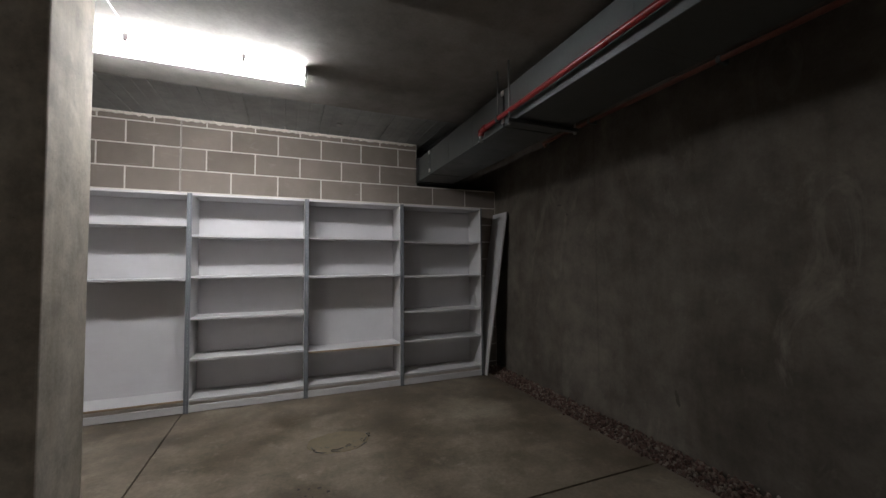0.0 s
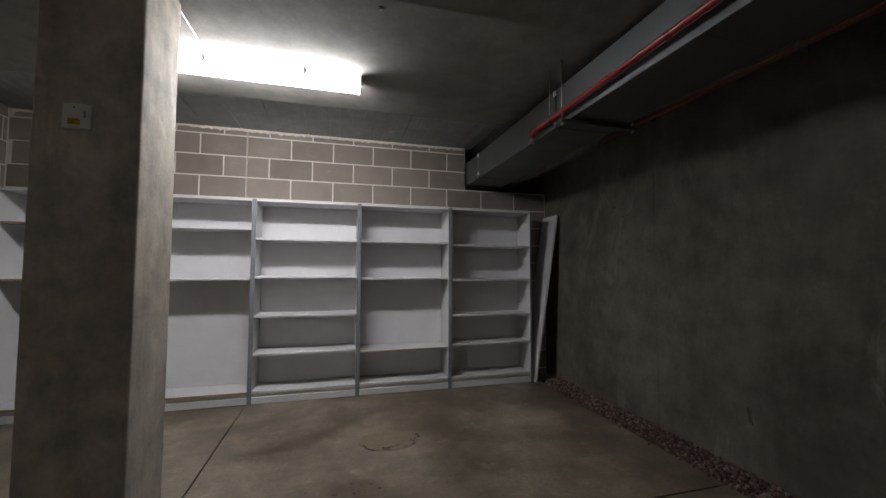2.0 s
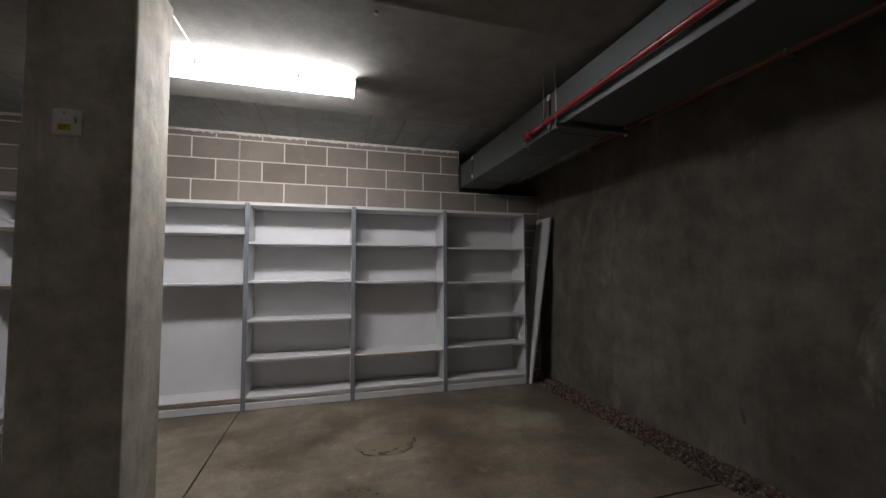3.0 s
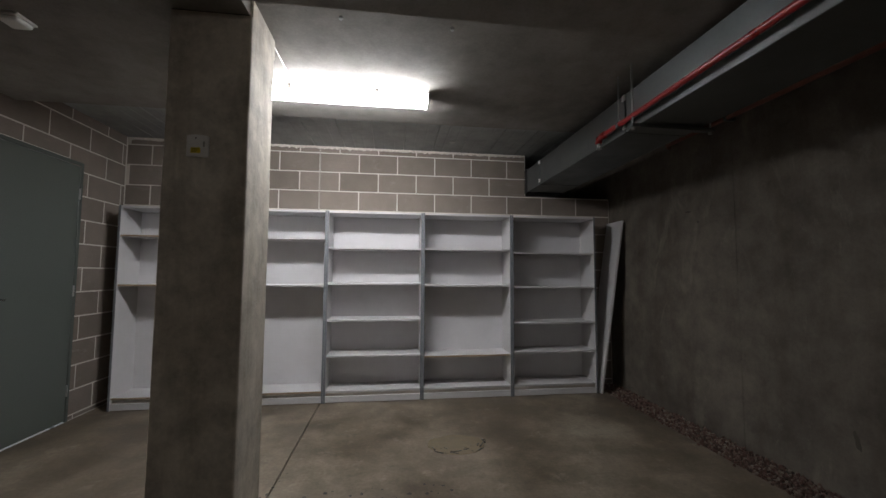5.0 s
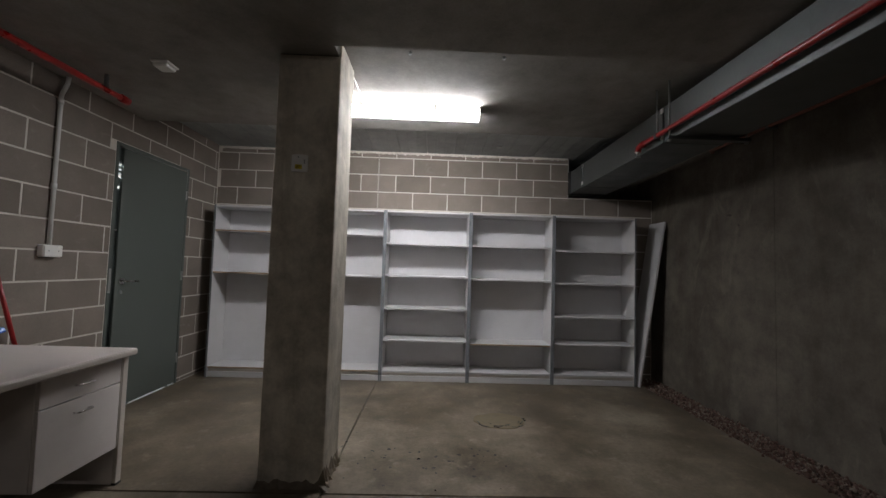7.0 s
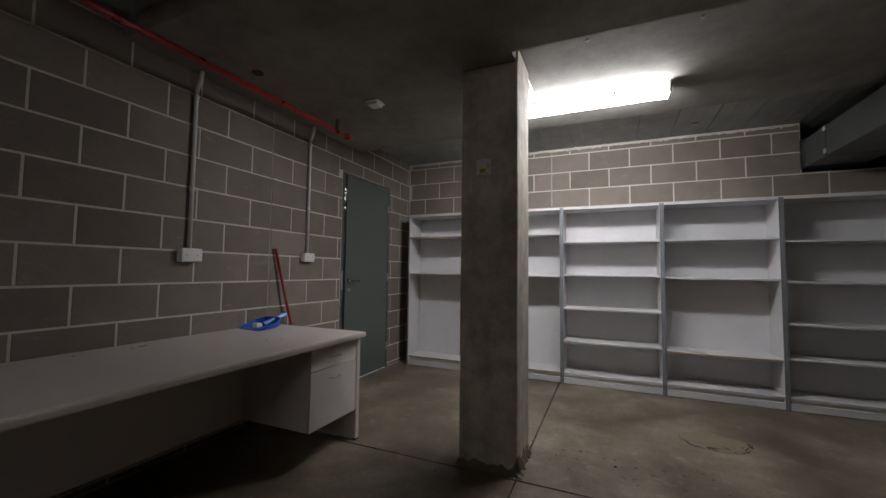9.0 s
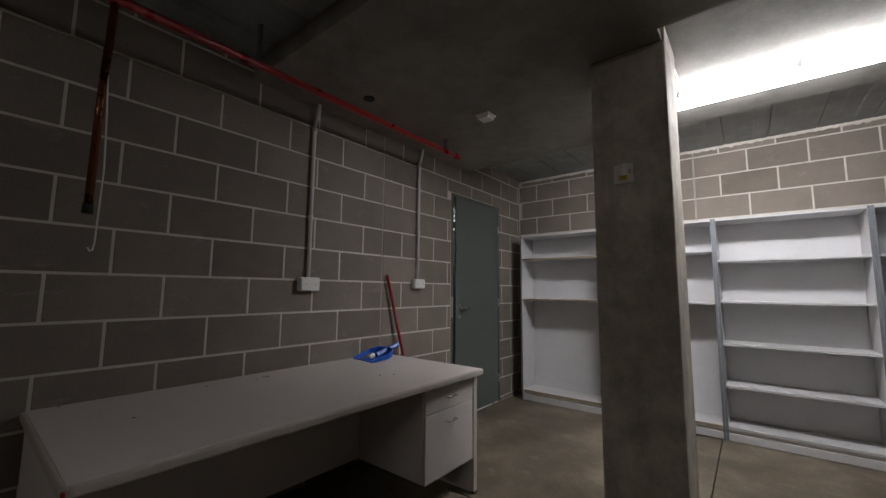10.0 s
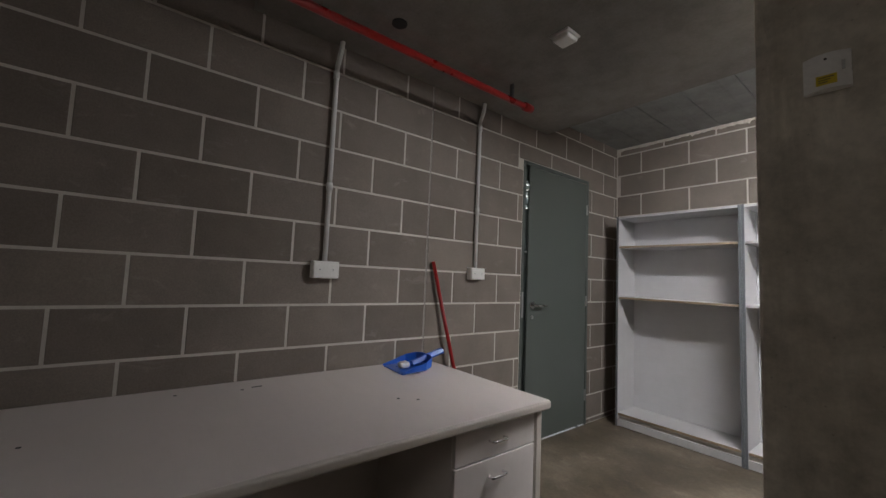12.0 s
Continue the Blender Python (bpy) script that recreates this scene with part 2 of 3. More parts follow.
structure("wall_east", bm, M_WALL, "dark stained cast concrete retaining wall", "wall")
structure("wall_south", boxed(LX - 0.2, RX + 0.2, FY - 0.2, FY, -0.2, 2.9), M_WALL, "plain grey concrete wall", "wall")

# left wall core with the door opening, back wall core with the duct opening
D0, D1, DH = 2.655, 3.545, 2.115
bm = bmesh.new()
MF = 0.0025
box(bm, LX - 0.19, LX - MF, FY, D0, -0.1, 2.9)
box(bm, LX - 0.19, LX - MF, D1, BY + 0.2, -0.1, 2.9)
box(bm, LX - 0.19, LX - MF, D0, D1, DH, 2.9)
wall_west = structure("wall_west", bm, M_MORTAR, "brown-grey concrete block wall with pale mortar joints", "wall")
NX, NZ = 1.195, 2.066
bm = bmesh.new()
box(bm, LX, NX, BY + MF, BY + 0.19, -0.1, 2.9)
box(bm, NX, RX, BY + MF, BY + 0.19, -0.1, NZ)
wall_north = structure("wall_north", bm, M_MORTAR, "brown-grey concrete block wall above the bookcases", "wall")
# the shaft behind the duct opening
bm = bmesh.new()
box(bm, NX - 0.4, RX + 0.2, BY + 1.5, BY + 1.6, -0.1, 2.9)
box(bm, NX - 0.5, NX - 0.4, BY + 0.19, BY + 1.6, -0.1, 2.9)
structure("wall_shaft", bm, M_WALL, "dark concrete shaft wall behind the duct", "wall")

# ceiling: a thick band between two stretches of profiled deck
bm = bmesh.new()
B0, B1, SEAM, STEP = 0.755, 3.16, 1.685, -1.342
box(bm, LX - 0.02, RX, B0, SEAM, SOF, 2.9)
box(bm, LX - 0.02, STEP, SEAM, 2.93, SOF, 2.9)
box(bm, STEP, C1 - 0.014, SEAM, CY1 - 0.014, SOF, 2.9)
box(bm, STEP, RX, SEAM, B1, HIGH, 2.9, 0.003)
structure("ceiling", bm, M_SOFFIT, "grey cast concrete soffit band with a board joint", "ceiling")
bm = bmesh.new()
x = LX + 0.1 - 0.155
while x < RX + 0.3:
    for y0, y1, zd in ((FY, -2.2, TOP), (-2.2, B0, FRONT), (2.93 if x < STEP - 0.3 else B1, BY + 1.6, BACK)):
        box(bm, x + 0.002, x + 0.303, y0, y1, zd, zd + 0.1, 0.003)
        box(bm, x - 0.02, x + 0.02, y0, y1, zd + 0.03, zd + 0.34)
        for k in (0.1, 0.2):
            profile(bm, [(x + k - 0.012, zd + 0.001), (x + k - 0.006, zd - 0.002), (x + k + 0.006, zd - 0.002), (x + k + 0.012, zd + 0.001)], "y", y0, y1)
    x += 0.305
structure("ceiling_deck", bm, M_DECK, "grey profiled steel deck panels overhead", "ceiling")
structure("roof_slab", boxed(-5.2, RX + 0.2, FY - 0.2, BY + 1.6, 2.85, 2.95), M_SOFFIT, "concrete slab over the deck", "ceiling")

# corridor behind the door
bm = bmesh.new()
box(bm, -4.5, -4.4, 1.8, 4.6, -0.1, 2.9)
box(bm, -4.4, LX - 0.19, 1.7, 1.8, -0.1, 2.9)
box(bm, -4.4, LX - 0.19, 4.5, 4.6, -0.1, 2.9)
structure("wall_corridor", bm, M_SOFFIT, "plain corridor walls behind the door", "wall")
structure("floor_corridor", boxed(-4.4, LX - 0.2, 1.8, 4.5, -0.12, -0.002), M_FLOOR, "plain concrete corridor floor", "floor")
t = thing("corridor_light", "white tube light in the corridor behind the door", "ceiling light", (-3.9, 3.0, 2.3))
part("tube", tubed([(0, -0.6, 0), (0, 0.6, 0)], 0.02), M_CORRIDOR, t)
part("batten", boxed(-0.04, 0.04, -0.63, 0.63, 0.02, 0.55, 0.005), M_PLASTIC, t)

# column
col = thing("concrete_column", "square grey cast concrete column with chamfered worn edges", "column", ((C0 + C1) / 2, (CY0 + CY1) / 2, 0))
tagged(col, kind="structure")
hw, hd = (C1 - C0) / 2, (CY1 - CY0) / 2
bm = bmesh.new()
for i, z0, z1 in ((0.0, 0.0, 1.692), (0.0012, 1.692, 2.379)):
    r = box(bm, -hw + i, hw - i, -hd + i, hd - i, z0, z1)
bmesh.ops.bevel(bm, geom=[e for e in bm.edges if abs(e.verts[0].co.z - e.verts[1].co.z) > 0.1], offset=0.009, segments=2, affect="EDGES", profile=0.5)
box(bm, hw - 0.012, hw - 0.001, -hd + 0.012, hd - 0.001, 2.36, HIGH - 0.002)
box(bm, -hw + 0.02, hw - 0.013, hd - 0.012, hd - 0.001, 2.36, HIGH - 0.002)
part("shaft", bm, M_COLUMN, col)
bm = bmesh.new()
foot = random.Random(11)
rows = ([], [], [])
for k in range(64):
    side, q = divmod(k, 16)
    q = q / 8 - 1
    px, py = ((q, -1), (1, q), (-q, 1), (-1, -q))[side]
    nx, ny = ((0, -1), (1, 0), (0, 1), (-1, 0))[side]
    w = foot.uniform(0.008, 0.026) * (1.5 if side == 1 else 0.8)
    rows[0].append(bm.verts.new((px * hw + nx * 0.001, py * hd + ny * 0.001, foot.uniform(0.03, 0.07) * (1.6 if side == 1 else 0.7))))
    rows[1].append(bm.verts.new((px * hw + nx * w * 0.5, py * hd + ny * w * 0.5, foot.uniform(0.015, 0.03))))
    rows[2].append(bm.verts.new((px * (hw + w), py * (hd + w), 0.0005)))
for a, b in zip(rows, rows[1:]):
    for k in range(64):
        bm.faces.new((a[k], a[(k + 1) % 64], b[(k + 1) % 64], b[k]))
part("mortar_foot", bm, M_FLOOR, col, "ragged mortar smeared round the foot")
# thin black strip, slightly inset, between the column top and the ceiling
part("joint_filler", boxed(-hw + 0.006, hw - 0.014, -hd + 0.006, hd - 0.014, 2.377, SOF), M_BLACK, col, "dark strip between the column and the ceiling")


# ---- bookcases ----
def bookcase(x0, x1, shelves, raw, label):
    """Open bookcase: two sides, top, back, plinth, shelves with a raw or grey front edge."""
    w, d, h = x1 - x0, 0.302, 1.805
    t = thing("bookcase", label, "bookcase", (x0, 3.745, 0), "bookcases along the block wall")
    s = 0.017
    for a in (0.001, w - s - 0.001):
        p = part("side_panel", boxed(a, a + s, 0.003, d, 0, h, 0.001), M_WHITE, t)
        part("edge_strip", boxed(a - 0.0005, a + s + 0.0005, 0.0, 0.003, 0, h, 0.0005), M_EDGE, p, "grey plastic edge strip")
    part("top_panel", boxed(s + 0.002, w - s - 0.002, 0.001, d, h - 0.02, h - 0.002, 0.001), M_WHITE, t)
    part("back_panel", boxed(s + 0.002, w - s - 0.002, d - 0.008, d - 0.002, 0.02, h - 0.022), M_BACK, t)
    part("plinth", boxed(s + 0.002, w - s - 0.002, 0.004, 0.020, 0.005, 0.062, 0.0015), M_WHITE, t)
    part("kick_board", boxed(s + 0.002, w - s - 0.002, 0.026, 0.042, 0, 0.092, 0.001), M_DESKEDGE, t, "beige recessed kick board")
    for z in shelves:
        sag = random.uniform(0.001, 0.006)
        bm = bmesh.new()
        n = 6
        for k in range(n):
            xa, xb = s + 0.002 + (w - 2 * s - 0.004) * k / n, s + 0.002 + (w - 2 * s - 0.004) * (k + 1) / n
            da, db = sag * math.sin(math.pi * k / n), sag * math.sin(math.pi * (k + 1) / n)
            profile(bm, [(xa, z - 0.018 - da), (xb, z - 0.018 - db), (xb, z - db), (xa, z - da)], "y", 0.012, d - 0.01)
        bmesh.ops.remove_doubles(bm, verts=bm.verts, dist=0.0004)
        p = part("shelf", bm, M_WHITE, t)
        part("front_edge", boxed(s + 0.004, w - s - 0.004, 0.009, 0.0125, z - 0.017 - sag * 0.6, z - 0.001 - sag * 0.6), M_CHIP if raw(z) else M_EDGE if z in (1.45,) and x0 < 1 else M_WHITE, p)
    return t


def low(z):
    return z < 5


def never(z):
    return z < -1


X = (-2.690, -1.787, -0.880, 0.038, 0.938, 1.840)
bookcase(X[0], X[1], (1.545, 1.10, 0.112), low, "white empty bookcase with two upper shelves, beside the door")
bookcase(X[1], X[2], (1.545, 1.10, 0.112), lambda z: z < 0.2, "white empty bookcase with a raw wooden bottom edge, behind the column")
bookcase(X[2], X[3], (1.460, 1.115, 0.770, 0.435, 0.112), never, "white empty bookcase with five scuffed shelves")
bookcase(X[3], X[4], (1.460, 1.10, 0.415, 0.112), lambda z: abs(z - 0.415) < 0.01, "white empty bookcase with one tall gap between shelves")
bookcase(X[4], X[5], (1.435, 1.085, 0.727, 0.435, 0.112), never, "white empty bookcase beside the leaning board")

# loose board leaning on the concrete wall
t = thing("leaning_board", "white melamine board leaning against the concrete wall", "board", (1.875, 3.72, 0))
bm = boxed(-0.017, 0, 0, 0.29, 0, 1.79, 0.001)
bm2 = boxed(-0.0175, 0.0005, -0.003, 0.0, 0, 1.79, 0.0005)
b1 = part("panel", bm, M_WHITE, t)
b2 = part("edge_strip", bm2, M_WHITE, b1)
t.rotation_euler = (0, math.atan2(0.275, 1.79), 0)
t.location.z = 0.004


# ---- fluorescent light ----
lx0, lx1, ly0, ly1 = -1.345, -0.022, 2.555, 2.69
t = thing("fluorescent_light", "lit fluorescent ceiling batten with white wraparound diffuser", "ceiling light", ((lx0 + lx1) / 2, (ly0 + ly1) / 2, HIGH))
L2, W2 = (lx1 - lx0) / 2, (ly1 - ly0) / 2
bm = bmesh.new()
profile(bm, [(-W2 + 0.012, -0.024), (-W2, -0.05), (-W2 + 0.014, -0.082), (0, -0.090), (W2 - 0.014, -0.082), (W2, -0.05), (W2 - 0.012, -0.024)], "x", -L2 + 0.015, L2 - 0.015)
part("diffuser", bm, M_LAMP, t, "glowing white plastic diffuser")
part("base", boxed(-L2 + 0.012, L2 - 0.012, -W2 + 0.028, W2 - 0.028, -0.0235, 0, 0.002), M_PLASTIC, t)
for s in (-1, 1):
    e = part("end_cap", boxed(min(s * L2, s * (L2 - 0.014)), max(s * L2, s * (L2 - 0.014)), -W2 - 0.003, W2 + 0.003, -0.093, -0.008, 0.008, 2), M_PLASTIC, t, "white plastic end cap")
    for y in (-0.04, 0.0, 0.04):
        part("rib", boxed(s * L2 - 0.002, s * L2 + 0.002, y - 0.006, y + 0.006, -0.080, -0.025, 0.001), M_STEEL, e)
    for sy in (-1, 1):
        bm = boxed(0.02 + s * 0.286 - 0.011, 0.02 + s * 0.286 + 0.011, sy * (W2 + 0.004) - 0.003, sy * (W2 + 0.004) + 0.003, -0.055, -0.006, 0.001)
        part("clip", bm, M_STEEL, t, "dull steel clip")
# unseen copy of the batten, added to brighten the column front and desk
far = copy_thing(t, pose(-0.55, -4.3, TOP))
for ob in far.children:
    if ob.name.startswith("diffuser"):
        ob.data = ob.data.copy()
        ob.data.materials[0] = M_FILL
tagged(far, "unseen dimmer fluorescent batten added behind the view as fill light")
# thin round strip that draws a line along the ceiling
t = thing("light_cable", "thin grey line along the ceiling beside the column", "conduit", (-0.93, 2.12, HIGH - 0.005))
part("cable", tubed([(0, -0.42, 0), (0, 0.40, 0)], 0.0035, 8), M_CONDUIT, t)


# ---- duct and pipes by the concrete wall ----
DX0, DX1, DZ0, DZ1 = 1.197, 1.605, 2.105, 2.352
t = thing("air_duct", "rectangular galvanised steel air duct under the ceiling", "duct", ((DX0 + DX1) / 2, 0, DZ0))
w = (DX1 - DX0) / 2
ys = (FY + 0.02, -3.0, -0.9, 2.20, 3.62, BY + 1.2)
for a, b in zip(ys, ys[1:]):
    bm = boxed(-w, w, a + 0.002, b - 0.002, 0, DZ1 - DZ0, 0.003)
    # cross-broken sheet: shallow folds on the sides
    for k in range(1, 3):
        y = a + (b - a) * k / 3
        box(bm, -w - 0.0008, w + 0.0008, y - 0.003, y + 0.003, -0.0008, DZ1 - DZ0 - 0.003)
    part("section", bm, M_GALV, t)
for y in ys[1:-1]:
    fl = part("flange", boxed(-w - 0.008, w + 0.008, y - 0.004, y + 0.004, -0.004, DZ1 - DZ0 + 0.003, 0.001), M_GALV, t)
    for z in (0.02, 0.205):
        part("corner_clip", boxed(-w - 0.013, -w - 0.004, y - 0.016, y + 0.016, z, z + 0.035, 0.002), M_PLASTIC, fl, "pale corner clip")
part("canvas_collar", boxed(-w - 0.012, w + 0.012, 3.985, 4.045, -0.012, DZ1 - DZ0 + 0.01, 0.004), M_BLACK, t, "black collar at the wall")

t = thing("duct_hanger", "galvanised trapeze hanger carrying the duct", "bracket", (1.40, 2.05, DZ0 - 0.03))
part("channel", boxed(-0.27, 0.27, -0.02, 0.02, 0, 0.022, 0.002), M_GALV, t)
for x in (-0.255, 0.255):
    rod = part("rod", tubed([(x, 0, -0.015), (x, 0, HIGH - DZ0 + 0.03)], 0.006, 8), M_STEEL, t)
    part("nut", tubed([(x, 0, -0.012), (x, 0, 0.0)], 0.012, 6), M_STEEL, rod)
copy_thing(t, pose(1.40, 0.3, DZ0 - 0.03))

PZ = 2.15
t = thing("sprinkler_pipe", "red painted fire sprinkler pipe beside the duct", "pipe", (1.152, 0, PZ))
part("pipe", tubed([(0, FY + 0.01, 0.06), (0, 1.0, 0.015), (0, 2.40, 0), (0, 2.425, -0.003), (0, 2.44, -0.02), (0, 2.443, -0.035)], 0.0165, 14), M_RED, t)
part("elbow", tubed([(0, 2.36, 0), (0, 2.405, 0), (0, 2.432, -0.006), (0, 2.443, -0.025), (0, 2.443, -0.04)], 0.022, 14), M_RED, t)
h = part("sprinkler_head", tubed([(0, 2.443, -0.035), (0, 2.443, -0.062)], 0.012, 10), M_STEEL, t, "small steel sprinkler head")
part("deflector", tubed([(0, 2.443, -0.075), (0, 2.443, -0.078)], 0.02, 12), M_STEEL, h)
for y in (2.2, 0.1, -1.2):
    c = part("hanger_strap", boxed(-0.022, 0.022, y - 0.012, y + 0.012, -0.022, 0.022, 0.006), M_GALV, t, "galvanised strap")
    part("rod", tubed([(0, y, 0.02), (0, y, HIGH - PZ if y > SEAM else SOF - PZ if y > B0 else FRONT - PZ)], 0.005, 8), M_STEEL, c)

t = thing("rusty_pipe", "rusty red pipe high along the concrete wall", "pipe", (2.115, 0, 2.335))
part("pipe", tubed([(0, FY + 0.01, 0), (0, 3.0, 0), (0.05, 3.05, 0), (0.07, 3.06, 0)], 0.016, 12), M_RUST, t)
for y in (0.4, 1.4, 2.4):
    part("bracket", boxed(-0.02, 0.066, y - 0.012, y + 0.012, -0.02, 0.02, 0.004), M_GALV, t)


# ---- door ----
t = thing("door_1", "closed grey-green painted steel door in a block wall", "door", (LX, D0, 0))
tagged(t, kind="structure")
W = D1 - D0
fr = part("door_frame", boxed(-0.12, 0.002, 0.0, 0.032, 0, DH, 0.003), M_FRAME, t, "dark grey pressed steel frame")
part("frame_side", boxed(-0.12, 0.004, W - 0.028, W, 0, DH, 0.003), M_FRAME, fr)
part("frame_head", boxed(-0.12, 0.004, 0.032, W - 0.028, DH - 0.03, DH, 0.003), M_FRAME, fr)
for z0, z1 in ((0.0, 1.42), (1.432, 1.755), (1.785, 1.845), (1.885, 1.9), (1.93, 1.94), (1.975, DH - 0.03)):
    part("door_stop", boxed(-0.118, -0.044, 0.032, 0.16, z0, z1), M_FRAME, fr)
# pale strip coloured like the line of light that shows under the door
part("sill", boxed(-0.05, 0.002, 0.034, W - 0.03, 0.0, 0.006, 0.002), M_DOORLIGHT, t, "pale blue-white strip standing in for light under the door")
part("leaf", boxed(-0.018, 0.0, 0.076, W - 0.031, 0.012, DH - 0.034, 0.002), M_DOOR, t)
hy, hz = 0.13, 1.02
hd = part("lever_handle", tubed([(0.0, hy, hz), (0.042, hy, hz), (0.048, hy + 0.012, hz), (0.048, hy + 0.115, hz - 0.004)], 0.009, 12), M_CHROME, t, "chrome lever handle")
part("rose", tubed([(-0.001, hy, hz), (0.010, hy, hz)], 0.026, 20), M_CHROME, hd)
part("lock", tubed([(-0.001, hy, hz - 0.09), (0.008, hy, hz - 0.09)], 0.014, 16), M_STEEL, t)
part("strike", boxed(0.001, 0.005, 0.008, 0.03, 0.93, 1.12, 0.001), M_STEEL, t, "steel strike plate")
for z in (0.25, 1.05, 1.85):
    part("hinge", tubed([(0.004, W - 0.029, z - 0.045), (0.004, W - 0.029, z + 0.045)], 0.006, 8), M_STEEL, t)


# ---- conduits and sockets on the block wall ----
def outlet(y, zb, zt, w, hgt, label):
    t = thing("wall_outlet", label, "outlet", (LX, y, zb), "outlets with conduits")
    bx = part("box", boxed(0.001, 0.042, -w / 2, w / 2, -hgt / 2, hgt / 2, 0.006, 2), M_PLASTIC, t)
    part("cover_plate", boxed(0.0415, 0.048, -w / 2 + 0.004, w / 2 - 0.004, -hgt / 2 + 0.004, hgt / 2 - 0.004, 0.002), M_PLASTIC, bx)
    for k in (-0.25, 0.25):
        part("screw", tubed([(0.047, k * w, 0), (0.0495, k * w, 0)], 0.004, 8), M_STEEL, bx)
    cd = part("conduit", tubed([(0.014, 0, hgt / 2 - 0.01), (0.014, 0, zt - zb - 0.15), (0.016, 0.002, zt - zb - 0.12), (0.04, 0.008, zt - zb - 0.05), (0.045, 0.010, zt - zb)], 0.0125, 12), M_CONDUIT, t, "grey plastic conduit")
    for z in (0.42, zt - zb - 0.17):
        part("coupling", tubed([(0.014, 0, z - 0.018), (0.014, 0, z + 0.018)], 0.016, 12), M_CONDUIT, cd)
    return t


outlet(1.155, 1.213, SOF, 0.135, 0.085, "white twin outlet box with conduit above the desk")
outlet(2.175, 1.233, SOF, 0.125, 0.078, "white outlet box with conduit beside the door")

# red pipe along the block wall, with a capped drop
t = thing("fire_pipe", "red painted fire pipe under the ceiling along the blocks", "pipe", (-2.50, 0, 2.283))
part("pipe", tubed([(0, FY + 0.01, 0), (0, 2.27, 0)], 0.019, 14), M_RED, t)
part("end_fitting", tubed([(0, 2.235, 0), (0, 2.30, 0)], 0.026, 14), M_RED, t, "red end cap")
for y in (-0.9, 0.07):
    part("collar", tubed([(0, y - 0.02, 0), (0, y + 0.02, 0)], 0.025, 14), M_RED, t)
for y in (-1.4, 0.62, 2.12):
    s = part("hanger", boxed(-0.012, 0.012, y - 0.008, y + 0.008, 0.0, (SOF if y > B0 else FRONT) - 2.283, 0.002), M_GALV, t, "galvanised hanger strap")
t = thing("capped_drop_pipe", "brown copper drop pipe with a black end cap", "pipe", (-2.50, 0.055, 1.457))
part("pipe", tubed([(0, 0, 0.0), (0.002, 0.004, 0.45), (0, 0.015, 0.83)], 0.0135, 14), M_COPPER, t)
part("end_cap", tubed([(0, 0, -0.012), (0, 0, 0.022)], 0.0165, 14), M_BLACK, t, "black rubber end cap")
t = thing("hanging_wire", "thin white wire hanging beside the drop pipe", "wire", (-2.484, 0.080, 1.31))
part("wire", tubed([(0.004, -0.018, 0.012), (0.002, -0.012, 0.0), (0, -0.004, 0.004), (0, 0.0, 0.03), (-0.004, 0.006, 0.3), (-0.004, -0.002, 0.5), (-0.008, -0.010, 0.66)], 0.003, 8), M_PLASTIC, t)

# ceiling detector and cored hole
t = thing("smoke_detector", "small white detector on the concrete soffit", "detector", (-2.02, 1.955, SOF))
part("base", boxed(-0.052, 0.052, -0.052, 0.052, -0.012, 0, 0.004, 2), M_PLASTIC, t)
part("cover", boxed(-0.044, 0.044, -0.044, 0.044, -0.034, -0.012, 0.010, 3), M_PLASTIC, t)
# the hole is a raised black disc, its inner shade put into the colour
t = thing("ceiling_socket", "black disc on the soffit for the dark inside of a cored hole", "socket", (-2.478, 1.306, SOF))
part("rim", tubed([(0, 0, -0.006), (0, 0, 0.0)], 0.036, 20), M_BLACK, t)
for i, (x, y) in enumerate(((-0.53, 1.86), (0.03, 1.87), (0.32, 3.72))):
    t = thing("soffit_stud", "small grey metal fixing set in the ceiling", "fixing", (x, y, HIGH if y < B1 else BACK), "fixings in the ceiling")
    part("stud", tubed([(0, 0, -0.012), (0, 0, 0.0)], 0.010 if i < 2 else 0.03, 10), M_STEEL, t)

# control box on the column
t = thing("control_box", "white plastic sensor box with a yellow label on the column", "sensor", (-1.113, CY0, 1.755))
part("base", boxed(-0.044, 0.044, -0.014, 0, -0.047, 0.047, 0.003), M_BOX, t)
bm = bmesh.new()
arc = [(-0.044 + 0.088 * k / 8, -0.016 - 0.016 * math.sin(math.pi * k / 8)) for k in range(9)]
profile(bm, arc + [(0.044, -0.013), (-0.044, -0.013)], "z", -0.046, 0.046)
cv = part("cover", bm, M_BOX, t)
part("yellow_label", boxed(-0.018, 0.020, -0.0335, -0.031, -0.036, -0.012), M_YELLOW, cv, "yellow printed label")
for k in range(3):
    part("print_line", boxed(-0.014, 0.015 - 0.006 * k, -0.0341, -0.0334, -0.019 - 0.006 * k, -0.017 - 0.006 * k), M_PRINT, cv)
part("led", tubed([(0.0, -0.031, 0.030), (0.0, -0.0335, 0.030)], 0.003, 8), M_PRINT, cv)
part("key_slot", boxed(0.028, 0.034, -0.0275, -0.0245, -0.005, 0.018), M_STEEL, cv)


# ---- desk ----
DT = 0.715
DY0, DY1, DXF = -0.022, 1.815, -1.945
t = thing("desk", "long grey laminate desk with a two-drawer pedestal, against the blocks", "desk", (LX + 0.01, DY0, 0))
dw, dl = DXF - LX - 0.01, DY1 - DY0
bm = boxed(0, dw - 0.012, 0.012, dl - 0.012, DT - 0.032, DT, 0.002)
top = part("desktop", bm, M_DESKTOP, t)
r = 0.028
out = [(0, 0), (dw - r, 0)] + [(dw - r + r * math.sin(a), r - r * math.cos(a)) for a in (math.pi / 2 * k / 6 for k in range(1, 7))]
